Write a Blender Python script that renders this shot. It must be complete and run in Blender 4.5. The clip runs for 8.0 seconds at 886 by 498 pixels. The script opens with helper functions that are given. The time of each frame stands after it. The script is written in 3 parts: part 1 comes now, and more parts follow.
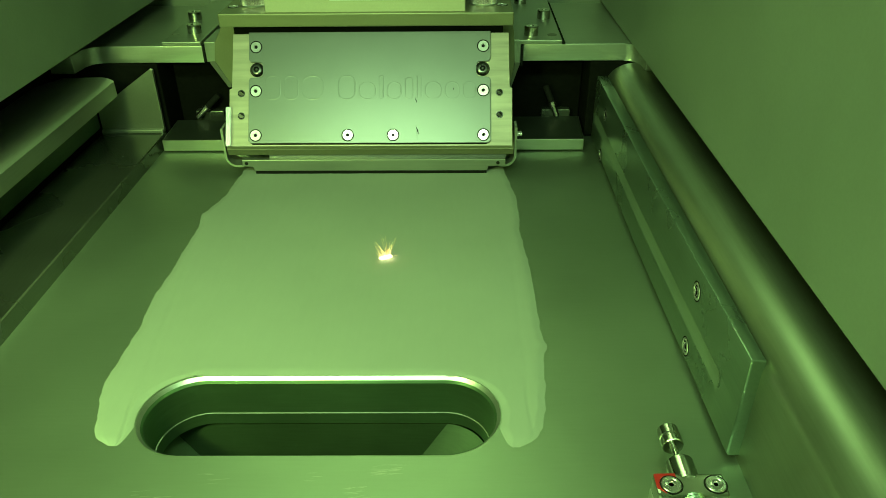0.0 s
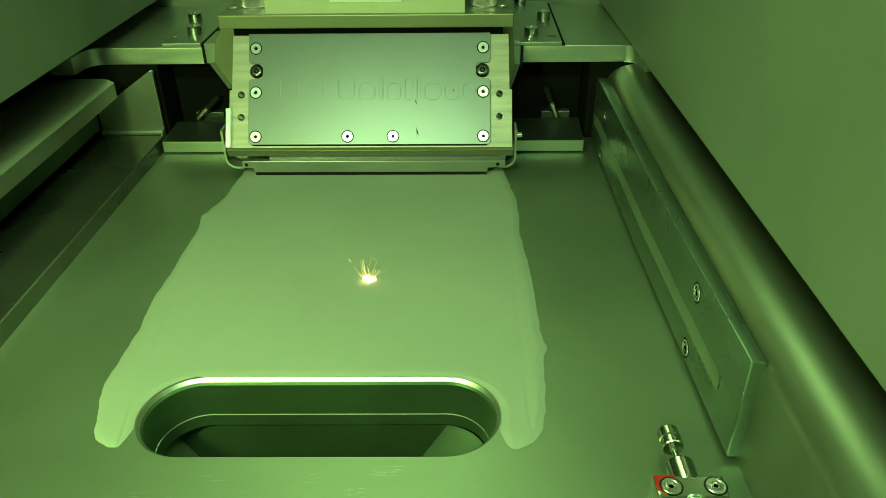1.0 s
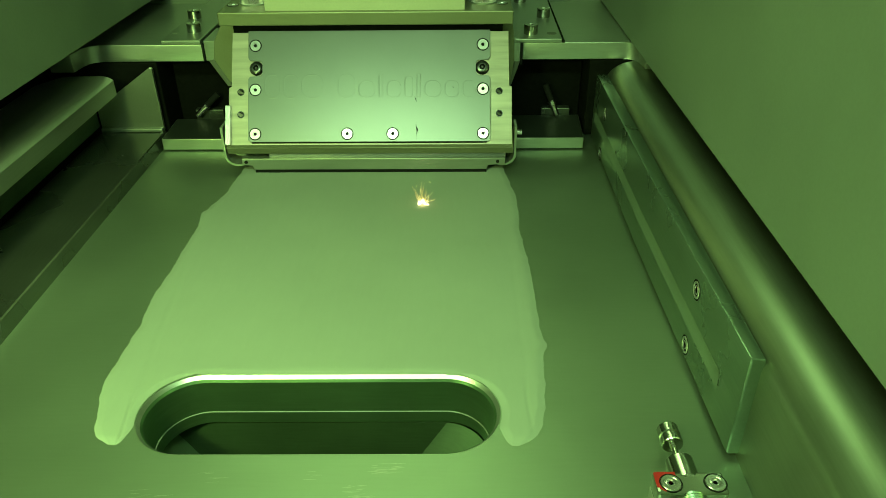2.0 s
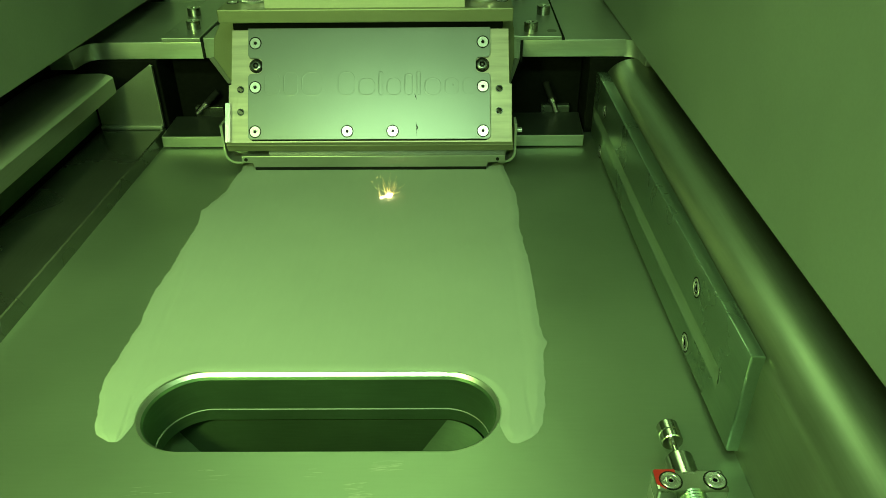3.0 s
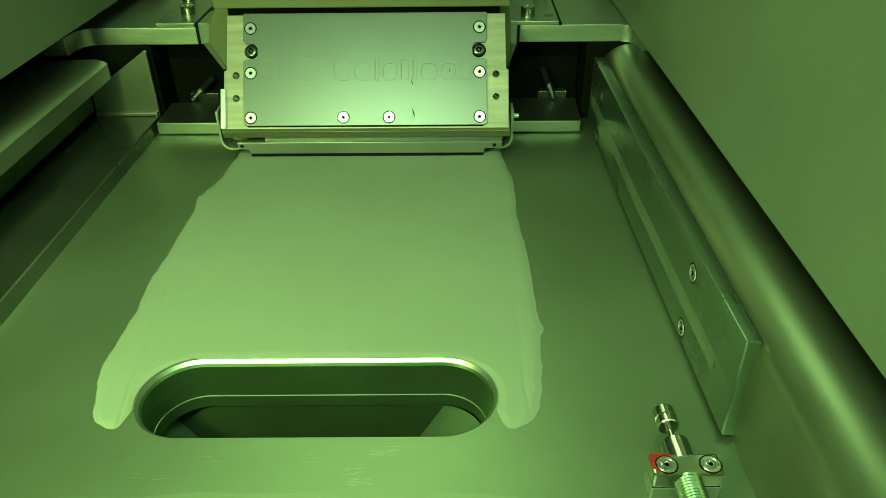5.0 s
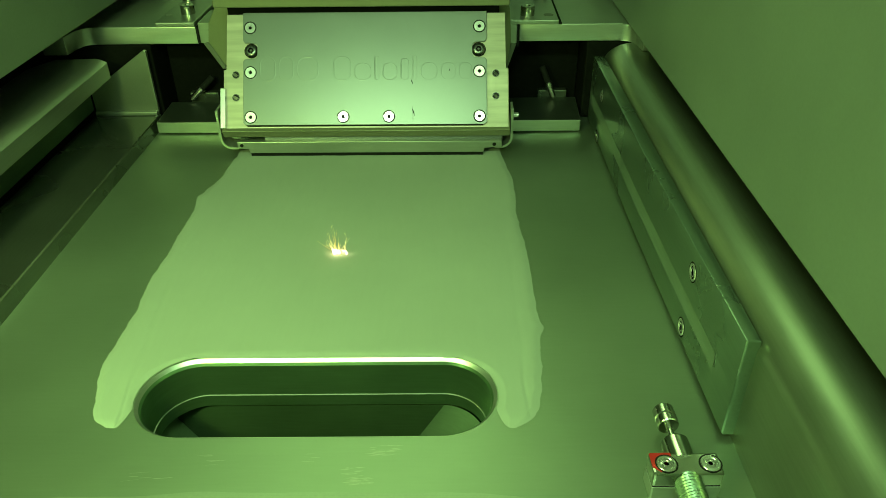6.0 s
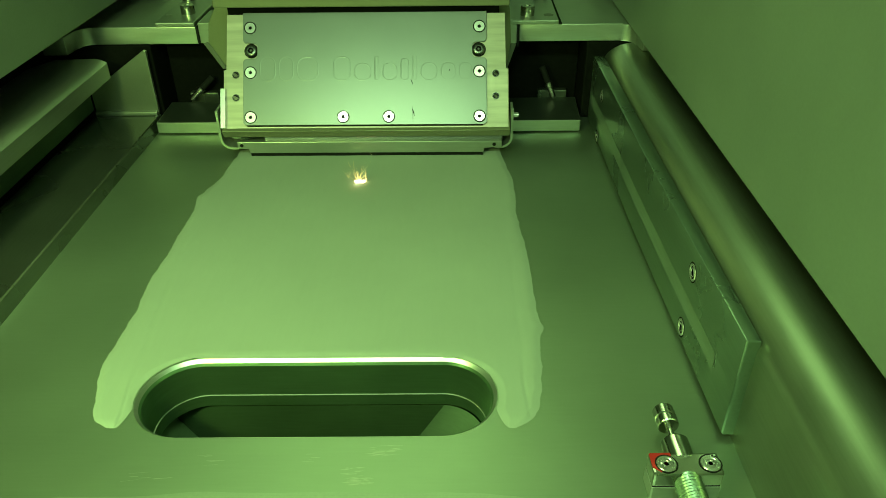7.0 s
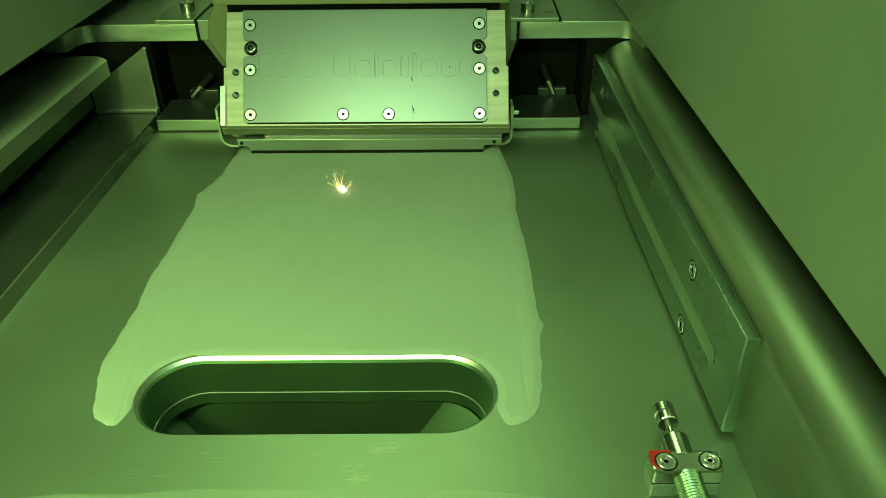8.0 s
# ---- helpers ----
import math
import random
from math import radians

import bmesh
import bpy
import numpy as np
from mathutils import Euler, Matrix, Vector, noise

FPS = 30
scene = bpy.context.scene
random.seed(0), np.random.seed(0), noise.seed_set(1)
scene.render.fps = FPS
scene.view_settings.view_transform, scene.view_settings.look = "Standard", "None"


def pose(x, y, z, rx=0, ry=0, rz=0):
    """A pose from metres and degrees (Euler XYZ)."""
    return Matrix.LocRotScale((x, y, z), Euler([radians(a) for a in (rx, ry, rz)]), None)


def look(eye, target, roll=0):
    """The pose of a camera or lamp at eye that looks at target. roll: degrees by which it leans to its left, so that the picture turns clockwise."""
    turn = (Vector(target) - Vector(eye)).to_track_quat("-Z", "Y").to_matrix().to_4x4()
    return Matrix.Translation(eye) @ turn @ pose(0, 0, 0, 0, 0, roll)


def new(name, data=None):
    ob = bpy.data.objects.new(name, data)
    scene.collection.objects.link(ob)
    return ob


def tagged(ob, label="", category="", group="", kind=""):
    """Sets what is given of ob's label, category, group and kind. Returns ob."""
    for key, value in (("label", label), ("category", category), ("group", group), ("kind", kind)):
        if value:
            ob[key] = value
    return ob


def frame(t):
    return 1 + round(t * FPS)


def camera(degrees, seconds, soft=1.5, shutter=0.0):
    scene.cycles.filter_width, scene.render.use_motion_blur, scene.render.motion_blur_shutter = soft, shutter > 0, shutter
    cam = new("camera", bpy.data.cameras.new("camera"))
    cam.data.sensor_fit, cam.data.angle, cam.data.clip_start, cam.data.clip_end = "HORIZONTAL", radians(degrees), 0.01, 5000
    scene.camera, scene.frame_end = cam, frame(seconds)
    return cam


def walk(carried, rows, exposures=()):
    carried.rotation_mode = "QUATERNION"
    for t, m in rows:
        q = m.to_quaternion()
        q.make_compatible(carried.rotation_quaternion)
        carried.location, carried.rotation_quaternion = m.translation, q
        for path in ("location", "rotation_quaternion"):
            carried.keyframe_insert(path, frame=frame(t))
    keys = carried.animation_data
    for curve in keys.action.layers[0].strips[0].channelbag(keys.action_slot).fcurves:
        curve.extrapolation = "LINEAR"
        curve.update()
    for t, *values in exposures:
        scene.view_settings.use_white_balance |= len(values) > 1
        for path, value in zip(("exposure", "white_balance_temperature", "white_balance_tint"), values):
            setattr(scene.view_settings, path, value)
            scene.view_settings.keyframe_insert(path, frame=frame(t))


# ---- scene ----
# ---- camera ----
EYE = (0.0508, 0.0284, 0.198)
cam = camera(62.6, 8.0, soft=0.85)
PATH = [   # seconds, heading, pitch, roll in degrees
    (0.0, -1.178, -31.537, -0.68), (0.5, -1.186, -31.456, -0.69), (1.0, -1.168, -31.430, -0.68), (1.5, -1.155, -31.502, -0.68),
    (1.7, -1.153, -31.560, -0.69), (2.8, -1.153, -31.805, -0.70), (3.0, -1.152, -31.830, -0.70), (3.5, -1.145, -31.695, -0.69),
    (4.0, -1.139, -31.798, -0.69), (4.1, -0.905, -32.815, -0.70), (4.2, -0.893, -32.775, -0.70), (4.5, -0.884, -32.826, -0.70),
    (4.7, -0.882, -32.868, -0.70), (5.8, -0.874, -32.958, -0.71), (6.0, -0.872, -32.963, -0.71), (6.5, -0.868, -32.761, -0.71),
    (7.0, -0.868, -32.957, -0.71), (7.5, -0.868, -33.037, -0.70), (8.0, -0.865, -33.152, -0.69)]


def ahead(heading, pitch):
    h, p = radians(heading), radians(pitch)
    return (EYE[0] + math.sin(h) * math.cos(p), EYE[1] + math.cos(h) * math.cos(p), EYE[2] + math.sin(p))


walk(cam, [(t, look(EYE, ahead(heading, pitch), roll)) for t, heading, pitch, roll in PATH])

# ---- light: the chamber's lamps and an added left fill, laser-protection green in their colours ----
world = bpy.data.worlds.new("chamber_dark")
world.use_nodes = True
world.node_tree.nodes["Background"].inputs[0].default_value = (0.02, 0.04, 0.012, 1)
world.node_tree.nodes["Background"].inputs[1].default_value = 0.3
scene.world = world


def area_lamp(name, eye, target, power, size_x, size_y, color, spread=180):
    data = bpy.data.lights.new(name, "AREA")
    data.shape, data.size, data.size_y = "RECTANGLE", size_x, size_y
    data.energy, data.color, data.spread = power, color, radians(spread)
    lamp = new(name, data)
    lamp.matrix_world = look(eye, target)
    return lamp


area_lamp("ceiling_lamp", (-0.02, -0.060, 0.455), (0.0, 0.24, 0.0), 1.78, 0.24, 0.040, (0.51, 1.0, 0.39))
# added fill without a source of its own, brightens the near left deck
area_lamp("side_lamp", (-0.145, 0.02, 0.235), (-0.11, 0.17, 0.0), 1.05, 0.05, 0.03, (0.58, 1.0, 0.21))
area_lamp("rear_lamp", (-0.045, 0.56, 0.455), (-0.070, 0.11, 0.0), 0.095, 0.32, 0.10, (0.53, 1.0, 0.31), 62)
scene.view_settings.exposure = 0.0


# ---- materials ----
def material(name, color, rough=0.5, metal=0.0, grain=0.0, scale=(900, 900, 900), stain=0.0, stain_scale=14.0,
             bump=0.0, rough_vary=0.0, emit=None, power=0.0, aniso=0.0, sheen=0.5):
    m = bpy.data.materials.new(name)
    m.use_nodes = True
    nt = m.node_tree
    b = nt.nodes["Principled BSDF"]
    b.inputs["Base Color"].default_value = (*color, 1)
    b.inputs["Roughness"].default_value = rough
    b.inputs["Metallic"].default_value = metal
    b.inputs["Anisotropic"].default_value = aniso
    b.inputs["Specular IOR Level"].default_value = sheen
    if emit:
        b.inputs["Emission Color"].default_value = (*emit, 1)
        b.inputs["Emission Strength"].default_value = power
        return m
    coord = nt.nodes.new("ShaderNodeTexCoord")
    mapping = nt.nodes.new("ShaderNodeMapping")
    mapping.inputs["Scale"].default_value = scale
    nt.links.new(coord.outputs["Object"], mapping.inputs["Vector"])
    fine = nt.nodes.new("ShaderNodeTexNoise")
    fine.inputs["Scale"].default_value = 1.0
    fine.inputs["Detail"].default_value = 3.0
    nt.links.new(mapping.outputs["Vector"], fine.inputs["Vector"])
    broad = nt.nodes.new("ShaderNodeTexNoise")
    broad.inputs["Scale"].default_value = stain_scale
    broad.inputs["Detail"].default_value = 4.0
    nt.links.new(coord.outputs["Object"], broad.inputs["Vector"])

    def spread(source, amount):
        n = nt.nodes.new("ShaderNodeMapRange")
        n.inputs["From Min"].default_value, n.inputs["From Max"].default_value = 0.25, 0.75
        n.inputs["To Min"].default_value, n.inputs["To Max"].default_value = 1 - amount, 1 + amount
        nt.links.new(source, n.inputs["Value"])
        return n.outputs["Result"]

    mul = nt.nodes.new("ShaderNodeMath")
    mul.operation = "MULTIPLY"
    nt.links.new(spread(fine.outputs["Fac"], grain), mul.inputs[0])
    nt.links.new(spread(broad.outputs["Fac"], stain), mul.inputs[1])
    tone = nt.nodes.new("ShaderNodeVectorMath")
    tone.operation = "SCALE"
    tone.inputs[0].default_value = color
    nt.links.new(mul.outputs[0], tone.inputs["Scale"])
    nt.links.new(tone.outputs["Vector"], b.inputs["Base Color"])
    if rough_vary:
        rv = nt.nodes.new("ShaderNodeMath")
        rv.operation = "MULTIPLY"
        rv.inputs[1].default_value = rough
        nt.links.new(spread(broad.outputs["Fac"], rough_vary), rv.inputs[0])
        nt.links.new(rv.outputs[0], b.inputs["Roughness"])
    if bump:
        bp = nt.nodes.new("ShaderNodeBump")
        bp.inputs["Strength"].default_value = bump
        bp.inputs["Distance"].default_value = 0.0002
        nt.links.new(fine.outputs["Fac"], bp.inputs["Height"])
        nt.links.new(bp.outputs["Normal"], b.inputs["Normal"])
    return m


M_DECK = material("deck_steel", (0.355, 0.405, 0.325), 0.46, 0.89, 0.015, (60, 900, 300), 0.19, 8, 0.02, 0.16)
M_POWDER = material("metal_powder", (0.358, 0.378, 0.350), 0.85, 0.0, 0.012, (420, 60, 400), 0.05, 18, 0.06)
M_RESIDUE = material("powder_residue", (0.46, 0.48, 0.42), 0.60, 0.25, 0.1, (2000, 2000, 2000), 0.1, 60)
M_WALL = material("blasted_wall", (0.320, 0.360, 0.305), 0.52, 0.60, 0.02, (700, 700, 700), 0.14, 9, 0.06, 0.05)
M_RAIL = material("brushed_rail", (0.275, 0.298, 0.235), 0.34, 0.84, 0.05, (1100, 45, 1100), 0.08, 30, 0.03, 0.07)
M_PLATE = material("guide_steel", (0.245, 0.31, 0.255), 0.28, 0.85, 0.05, (900, 60, 900), 0.10, 22, 0.03, 0.06)
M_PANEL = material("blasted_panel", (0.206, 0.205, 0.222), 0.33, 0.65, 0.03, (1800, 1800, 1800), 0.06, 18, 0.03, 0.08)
M_HOLDER = material("milled_aluminium", (0.46, 0.395, 0.36), 0.44, 0.4, 0.25, (25, 25, 300), 0.05, 30, 0.12, 0.1)
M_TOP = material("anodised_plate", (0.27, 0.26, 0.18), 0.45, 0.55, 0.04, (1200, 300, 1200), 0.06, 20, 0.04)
M_BLOCK = material("beige_block", (0.62, 0.58, 0.46), 0.55, 0.2, 0.04, (900, 900, 900), 0.04, 20, 0.04)
M_SHELF = material("ground_steel", (0.42, 0.435, 0.405), 0.40, 0.80, 0.05, (80, 1200, 900), 0.08, 18, 0.05, 0.1)
M_BAR = material("polished_bar", (0.44, 0.45, 0.42), 0.38, 0.95, 0.05, (80, 1200, 900), 0.08, 18, 0.04, 0.1)
M_DARK = material("dark_wing", (0.20, 0.20, 0.18), 0.5, 0.6, 0.06, (900, 900, 900), 0.1, 30, 0.05)
M_SCREW = material("screw_steel", (0.78, 0.72, 0.80), 0.27, 1.0, 0.06, (2500, 2500, 2500), 0.08, 90, 0.03)
M_BLACK = material("burnished_screw", (0.13, 0.125, 0.13), 0.24, 0.95, 0.1, (2500, 2500, 2500), 0.1, 90)
# flat black: painted shade of bores and gaps, and the colour of scratches
M_HOLE = material("shade_scratch_black", (0.018, 0.018, 0.018), 0.9, 0.0, 0.1, (900, 900, 900), 0.1, sheen=0.05)
# near-black colour that paints the shade of unlit voids
M_VOID = material("void_shade", (0.008, 0.008, 0.007), 0.95, 0.0, 0.2, (300, 300, 300), 0.2, sheen=0.05)
M_SLOT = material("chute_steel", (0.20, 0.32, 0.19), 0.34, 0.85, 0.06, (60, 60, 900), 0.10, 30, 0.05, 0.15)
M_RIM = material("bright_chamfer", (0.52, 0.52, 0.50), 0.34, 0.9, 0.05, (60, 900, 900), 0.06, 60, 0.03)
# shade inside hopper and channel recess, put into a dark colour
M_CHUTE = material("chute_shade", (0.050, 0.080, 0.045), 0.40, 0.35, 0.1, (80, 80, 900), 0.2, 30)
M_CHANNEL = material("channel_steel", (0.42, 0.43, 0.38), 0.38, 0.85, 0.05, (1200, 40, 1200), 0.10, 20, 0.04, 0.15)
M_TRAY = material("dark_steel", (0.23, 0.245, 0.22), 0.28, 0.85, 0.05, (1200, 40, 1200), 0.15, 20, 0.04, 0.2)
M_TURNED = material("turned_steel", (0.50, 0.49, 0.46), 0.17, 1.0, 0.05, (2500, 2500, 2500), 0.10, 90, 0.02)
M_BARTOP = material("bar_top_shade", (0.030, 0.033, 0.030), 0.42, 0.0, 0.05, (80, 900, 900), 0.12, 25, 0.03, sheen=0.25)
M_FILM = material("dust_film", (0.395, 0.432, 0.362), 0.48, 0.78, 0.04, (900, 900, 900), 0.10, 20)
M_HOPPER_END = material("hopper_end_lit", (0.15, 0.21, 0.14), 0.48, 0.35, 0.06, (200, 200, 900), 0.20, 40)
M_GROOVE = material("groove_sheen", (0.29, 0.35, 0.285), 0.40, 0.62, 0.05, (900, 60, 900), 0.08, 30)
M_RED = material("red_lacquer", (0.50, 0.015, 0.015), 0.45, 0.0, 0.08, (700, 700, 700), 0.1, 60)
M_LABEL = material("label_paper", (0.85, 0.85, 0.83), 0.6, 0.0, 0.02, (900, 900, 900), 0.02)
M_SEAL = material("blade_shadow_black", (0.014, 0.014, 0.014), 0.9, 0.0, 0.05, (900, 900, 900), 0.06, sheen=0.05)
M_CORE = material("melt_glow", (1, 0.9, 0.6), emit=(1.0, 0.86, 0.50), power=13)
M_STREAK = material("spark_glow", (1, 0.8, 0.4), emit=(1.0, 0.72, 0.27), power=2.4)
M_FAINT = material("dying_spark", (1, 0.6, 0.2), emit=(1.0, 0.60, 0.20), power=0.8)


# ---- mesh helpers ----
def part(name, bm, mat, parent=None, label=""):
    bmesh.ops.recalc_face_normals(bm, faces=bm.faces)
    me = bpy.data.meshes.new(name)
    bm.to_mesh(me)
    bm.free()
    me.materials.append(mat)
    ob = new(name, me)
    if parent:
        ob.parent = parent
    if label:
        tagged(ob, label)
    return ob


def thing(name, label, category, group="", kind=""):
    return tagged(new(name), label, category, group, kind)


def smooth(ob, angle=35):
    me = ob.data
    for p in me.polygons:
        p.use_smooth = True
    me.set_sharp_from_angle(angle=radians(angle))
    return ob


def slab(x0, x1, y0, y1, z0, z1, bevel=0.0006, m=None, segments=2):
    bm = bmesh.new()
    bmesh.ops.create_cube(bm, size=1)
    bmesh.ops.transform(bm, matrix=Matrix.Translation(((x0 + x1) / 2, (y0 + y1) / 2, (z0 + z1) / 2))
                        @ Matrix.Diagonal((x1 - x0, y1 - y0, z1 - z0, 1)), verts=bm.verts)
    if bevel:
        bmesh.ops.bevel(bm, geom=bm.edges[:], offset=bevel, segments=segments, affect="EDGES", profile=0.5)
    if m:
        bmesh.ops.transform(bm, matrix=m, verts=bm.verts)
    return bm


def loft(rings, closed=True, cap=True):
    """Skin a list of rings of points."""
    bm = bmesh.new()
    vs = [[bm.verts.new(p) for p in ring] for ring in rings]
    n = len(rings[0])
    for a, b in zip(vs, vs[1:]):
        for i in range(n if closed else n - 1):
            j = (i + 1) % n
            bm.faces.new((a[i], a[j], b[j], b[i]))
    if cap and closed:
        bm.faces.new(vs[0])
        bm.faces.new(vs[-1])
    return bm


def extrude(profile, axis, a, b, bevel=0.0):
    """A closed 2D outline pushed along one axis from a to b."""
    place = {"x": lambda p, t: (t, p[0], p[1]), "y": lambda p, t: (p[0], t, p[1]), "z": lambda p, t: (p[0], p[1], t)}[axis]
    bm = loft([[place(p, a) for p in profile], [place(p, b) for p in profile]])
    if bevel:
        bmesh.ops.bevel(bm, geom=bm.edges[:], offset=bevel, segments=2, affect="EDGES", profile=0.5)
    return bm


def turned(profile, n=28, m=None):
    """A solid of revolution about z from (radius, z) pairs, first and last closed."""
    rings = [[(r * math.cos(2 * math.pi * i / n), r * math.sin(2 * math.pi * i / n), z) for i in range(n)] for r, z in profile]
    bm = loft(rings)
    if m:
        bmesh.ops.transform(bm, matrix=m, verts=bm.verts)
    return bm


def sheet_path(path, thickness):
    """The outline of a bent sheet along a 2D path."""
    left, right = [], []
    for i, p in enumerate(path):
        a, b = Vector(path[max(i - 1, 0)]), Vector(path[min(i + 1, len(path) - 1)])
        d = (b - a).normalized()
        nrm = Vector((-d.y, d.x)) * thickness / 2
        left.append(tuple(Vector(p) + nrm))
        right.append(tuple(Vector(p) - nrm))
    return left + right[::-1]


def arc(cx, cy, r, a0, a1, n=8):
    return [(cx + r * math.cos(radians(a0 + (a1 - a0) * i / n)), cy + r * math.sin(radians(a0 + (a1 - a0) * i / n))) for i in range(n + 1)]


def socket_screw(parent, m, r=0.004, height=0.0005, mat=None, name="screw", countersunk=True, dish=False, domed=False):
    """A screw head with a hexagon socket, axis along the local z."""
    mat = mat or M_SCREW
    n, rs = 24, r * 0.38
    circle = lambda rad, z, k=n: [(rad * math.cos(2 * math.pi * i / k), rad * math.sin(2 * math.pi * i / k), z) for i in range(k)]

    def hexagon(rad, z):
        out = []
        for i in range(n):
            a = 2 * math.pi * i / n
            s = (a % (math.pi / 3)) - math.pi / 6
            q = rad * math.cos(math.pi / 6) / math.cos(s)
            out.append((q * math.cos(a), q * math.sin(a), z))
        return out
    h = height
    rings = [circle(r, -0.0012), circle(r, h - r * 0.10), circle(r * 0.92, h), hexagon(rs * 1.10, h), hexagon(rs * 1.00, h - r * 0.07), circle(rs * 0.76, h - r * 0.07), circle(rs * 0.62, h - r * 0.22)]
    if dish:      # worn socket with a conical floor
        rings = rings[:3] + [circle(r * 0.72, h), circle(r * 0.66, h - r * 0.07), circle(r * 0.52, h - r * 0.07), hexagon(rs * 1.1, h - r * 0.02), hexagon(rs * 0.98, h - r * 0.10), circle(rs * 0.60, h - r * 0.10), circle(rs * 0.42, h - r * 0.22)]
    if domed:
        rings = [circle(r, -0.0012), circle(r, h * 0.25), circle(r * 0.97, h * 0.55), circle(r * 0.86, h * 0.86), circle(r * 0.70, h), hexagon(rs * 1.25, h * 0.98), hexagon(rs * 1.1, h - r * 0.25), circle(rs * 0.4, h - r * 0.10)]
    bm = loft(rings)
    bmesh.ops.transform(bm, matrix=m, verts=bm.verts)
    head = smooth(part(name, bm, mat, parent), 30)
    if countersunk:
        # raised black ring paints the shade in the countersink
        bm = loft([circle(r * 1.12, 0.00005), circle(r * 1.12, 0.00012), circle(r * 1.0, 0.00012), circle(r * 1.0, 0.00005)])
        bmesh.ops.transform(bm, matrix=m, verts=bm.verts)
        part("countersink", bm, M_HOLE, head)
    return head


# ---- structure: deck with the overflow slot ----
SLOT_X0, SLOT_X1, SLOT_Y, SLOT_R = -0.0490, 0.0465, 0.2315, 0.0212
SLOT_TURN = 0.0075


def stadium(inset, z, n=48):
    r = SLOT_R - inset
    pts = [(SLOT_X1 + r * math.cos(a), SLOT_Y + r * math.sin(a), z) for a in np.linspace(-math.pi / 2, math.pi / 2, n)]
    pts += [(SLOT_X0 + r * math.cos(a), SLOT_Y + r * math.sin(a), z) for a in np.linspace(math.pi / 2, 3 * math.pi / 2, n)]
    return [(x - SLOT_TURN * (y - SLOT_Y), y + SLOT_TURN * x, z) for x, y, z in pts]


def build_deck():
    bm = bmesh.new()
    rect = [(-0.147, -0.20), (0.1495, -0.20), (0.1495, 0.62), (-0.147, 0.62)]
    outer = []
    for (x0, y0), (x1, y1) in zip(rect, rect[1:] + rect[:1]):
        outer += [bm.verts.new((x0 + (x1 - x0) * k / 12, y0 + (y1 - y0) * k / 12, 0)) for k in range(12)]
    inner = [bm.verts.new(p) for p in stadium(0, 0)]
    for ring in (outer, inner):
        for a, b in zip(ring, ring[1:] + ring[:1]):
            bm.edges.new((a, b))
    bmesh.ops.triangle_fill(bm, edges=bm.edges[:], use_beauty=True)
    for f in bm.faces:
        f.normal_update()
        if f.normal.z < 0:
            f.normal_flip()
    me = bpy.data.meshes.new("floor")
    bm.to_mesh(me)
    bm.free()
    me.materials.append(M_DECK)
    deck = tagged(new("floor", me), "brushed steel process deck with an oblong overflow slot", "floor", kind="structure")
    rim = [stadium(0, 0), stadium(0.0013, -0.0013)]
    smooth(part("slot_rim", loft(rim, cap=False), M_RIM, deck, "bright chamfered steel rim of the slot"), 30)
    wall = [stadium(0.0013, -0.0013), stadium(0.0020, -0.0024), stadium(0.0032, -0.0170)]
    smooth(part("slot_liner", loft(wall, cap=False), M_SLOT, deck, "machined steel liner of the slot"), 25)
    part("liner_edge", loft([stadium(0.0032, -0.0170), stadium(0.0036, -0.0172)], cap=False), M_RIM, deck, "thin bright lower edge of the liner")
    smooth(part("throat", loft([stadium(0.0036, -0.0172), stadium(0.0038, -0.0226)], cap=False), M_SLOT, deck, "steel throat below the liner"), 25)
    # shade of the gap is put into this ring's black
    part("seal_gap", loft([stadium(0.0026, -0.0226), stadium(0.0026, -0.0238)], cap=False), M_HOLE, deck, "gap under the throat, its shade painted black")
    # hopper below the gap: upright long sides painted with shade, short sides sloping inwards
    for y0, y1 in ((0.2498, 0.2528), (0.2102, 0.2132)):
        part("hopper_side", slab(-0.085, 0.082, y0, y1, -0.115, -0.0238, 0.0), M_CHUTE, deck, "long side of the overflow hopper, its shade painted dark")
    # light falling on the hopper ends is put into their paler colour
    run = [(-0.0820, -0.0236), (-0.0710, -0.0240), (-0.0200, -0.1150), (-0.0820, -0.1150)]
    part("hopper_end", extrude(run, "y", 0.2133, 0.2497), M_HOPPER_END, deck, "flat end of the hopper, sloping inwards, painted lighter as if lit")
    cone = []
    for z in (-0.0238, -0.0530, -0.0850, -0.1150):
        lean, r = 0.0009 + 0.59 * (-0.0238 - z), 0.0180
        cone.append([(SLOT_X1 - lean + r * math.sin(a), SLOT_Y + 0.0004 + r * math.cos(a), z) for a in np.linspace(0, math.pi, 25)])
    smooth(part("hopper_end", loft(cone, closed=False), M_HOPPER_END, deck, "rounded end of the hopper, sloping inwards, painted lighter as if lit"), 40)
    # hopper bottom closed in black, its shade in the colour
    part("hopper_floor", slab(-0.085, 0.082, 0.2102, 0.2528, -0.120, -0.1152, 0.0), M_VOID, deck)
    return deck


build_deck()


def wall(name, x0, x1, y0, y1, z0, z1, label, mat=None, bevel=0.001):
    ob = part(name, slab(x0, x1, y0, y1, z0, z1, bevel), mat or M_WALL)
    return tagged(ob, label, "wall", kind="structure")


WALL_R, WALL_R_Z, WALL_L, WALL_L_Z = 0.1634, 0.0647, -0.172, 0.0746
wall("wall_right", WALL_R, WALL_R + 0.004, -0.20, 0.62, WALL_R_Z, 0.5, "matt bead-blasted steel chamber side wall")
wall("wall_left", WALL_L - 0.004, WALL_L, -0.20, 0.62, WALL_L_Z, 0.5, "matt bead-blasted steel chamber side wall in shade")
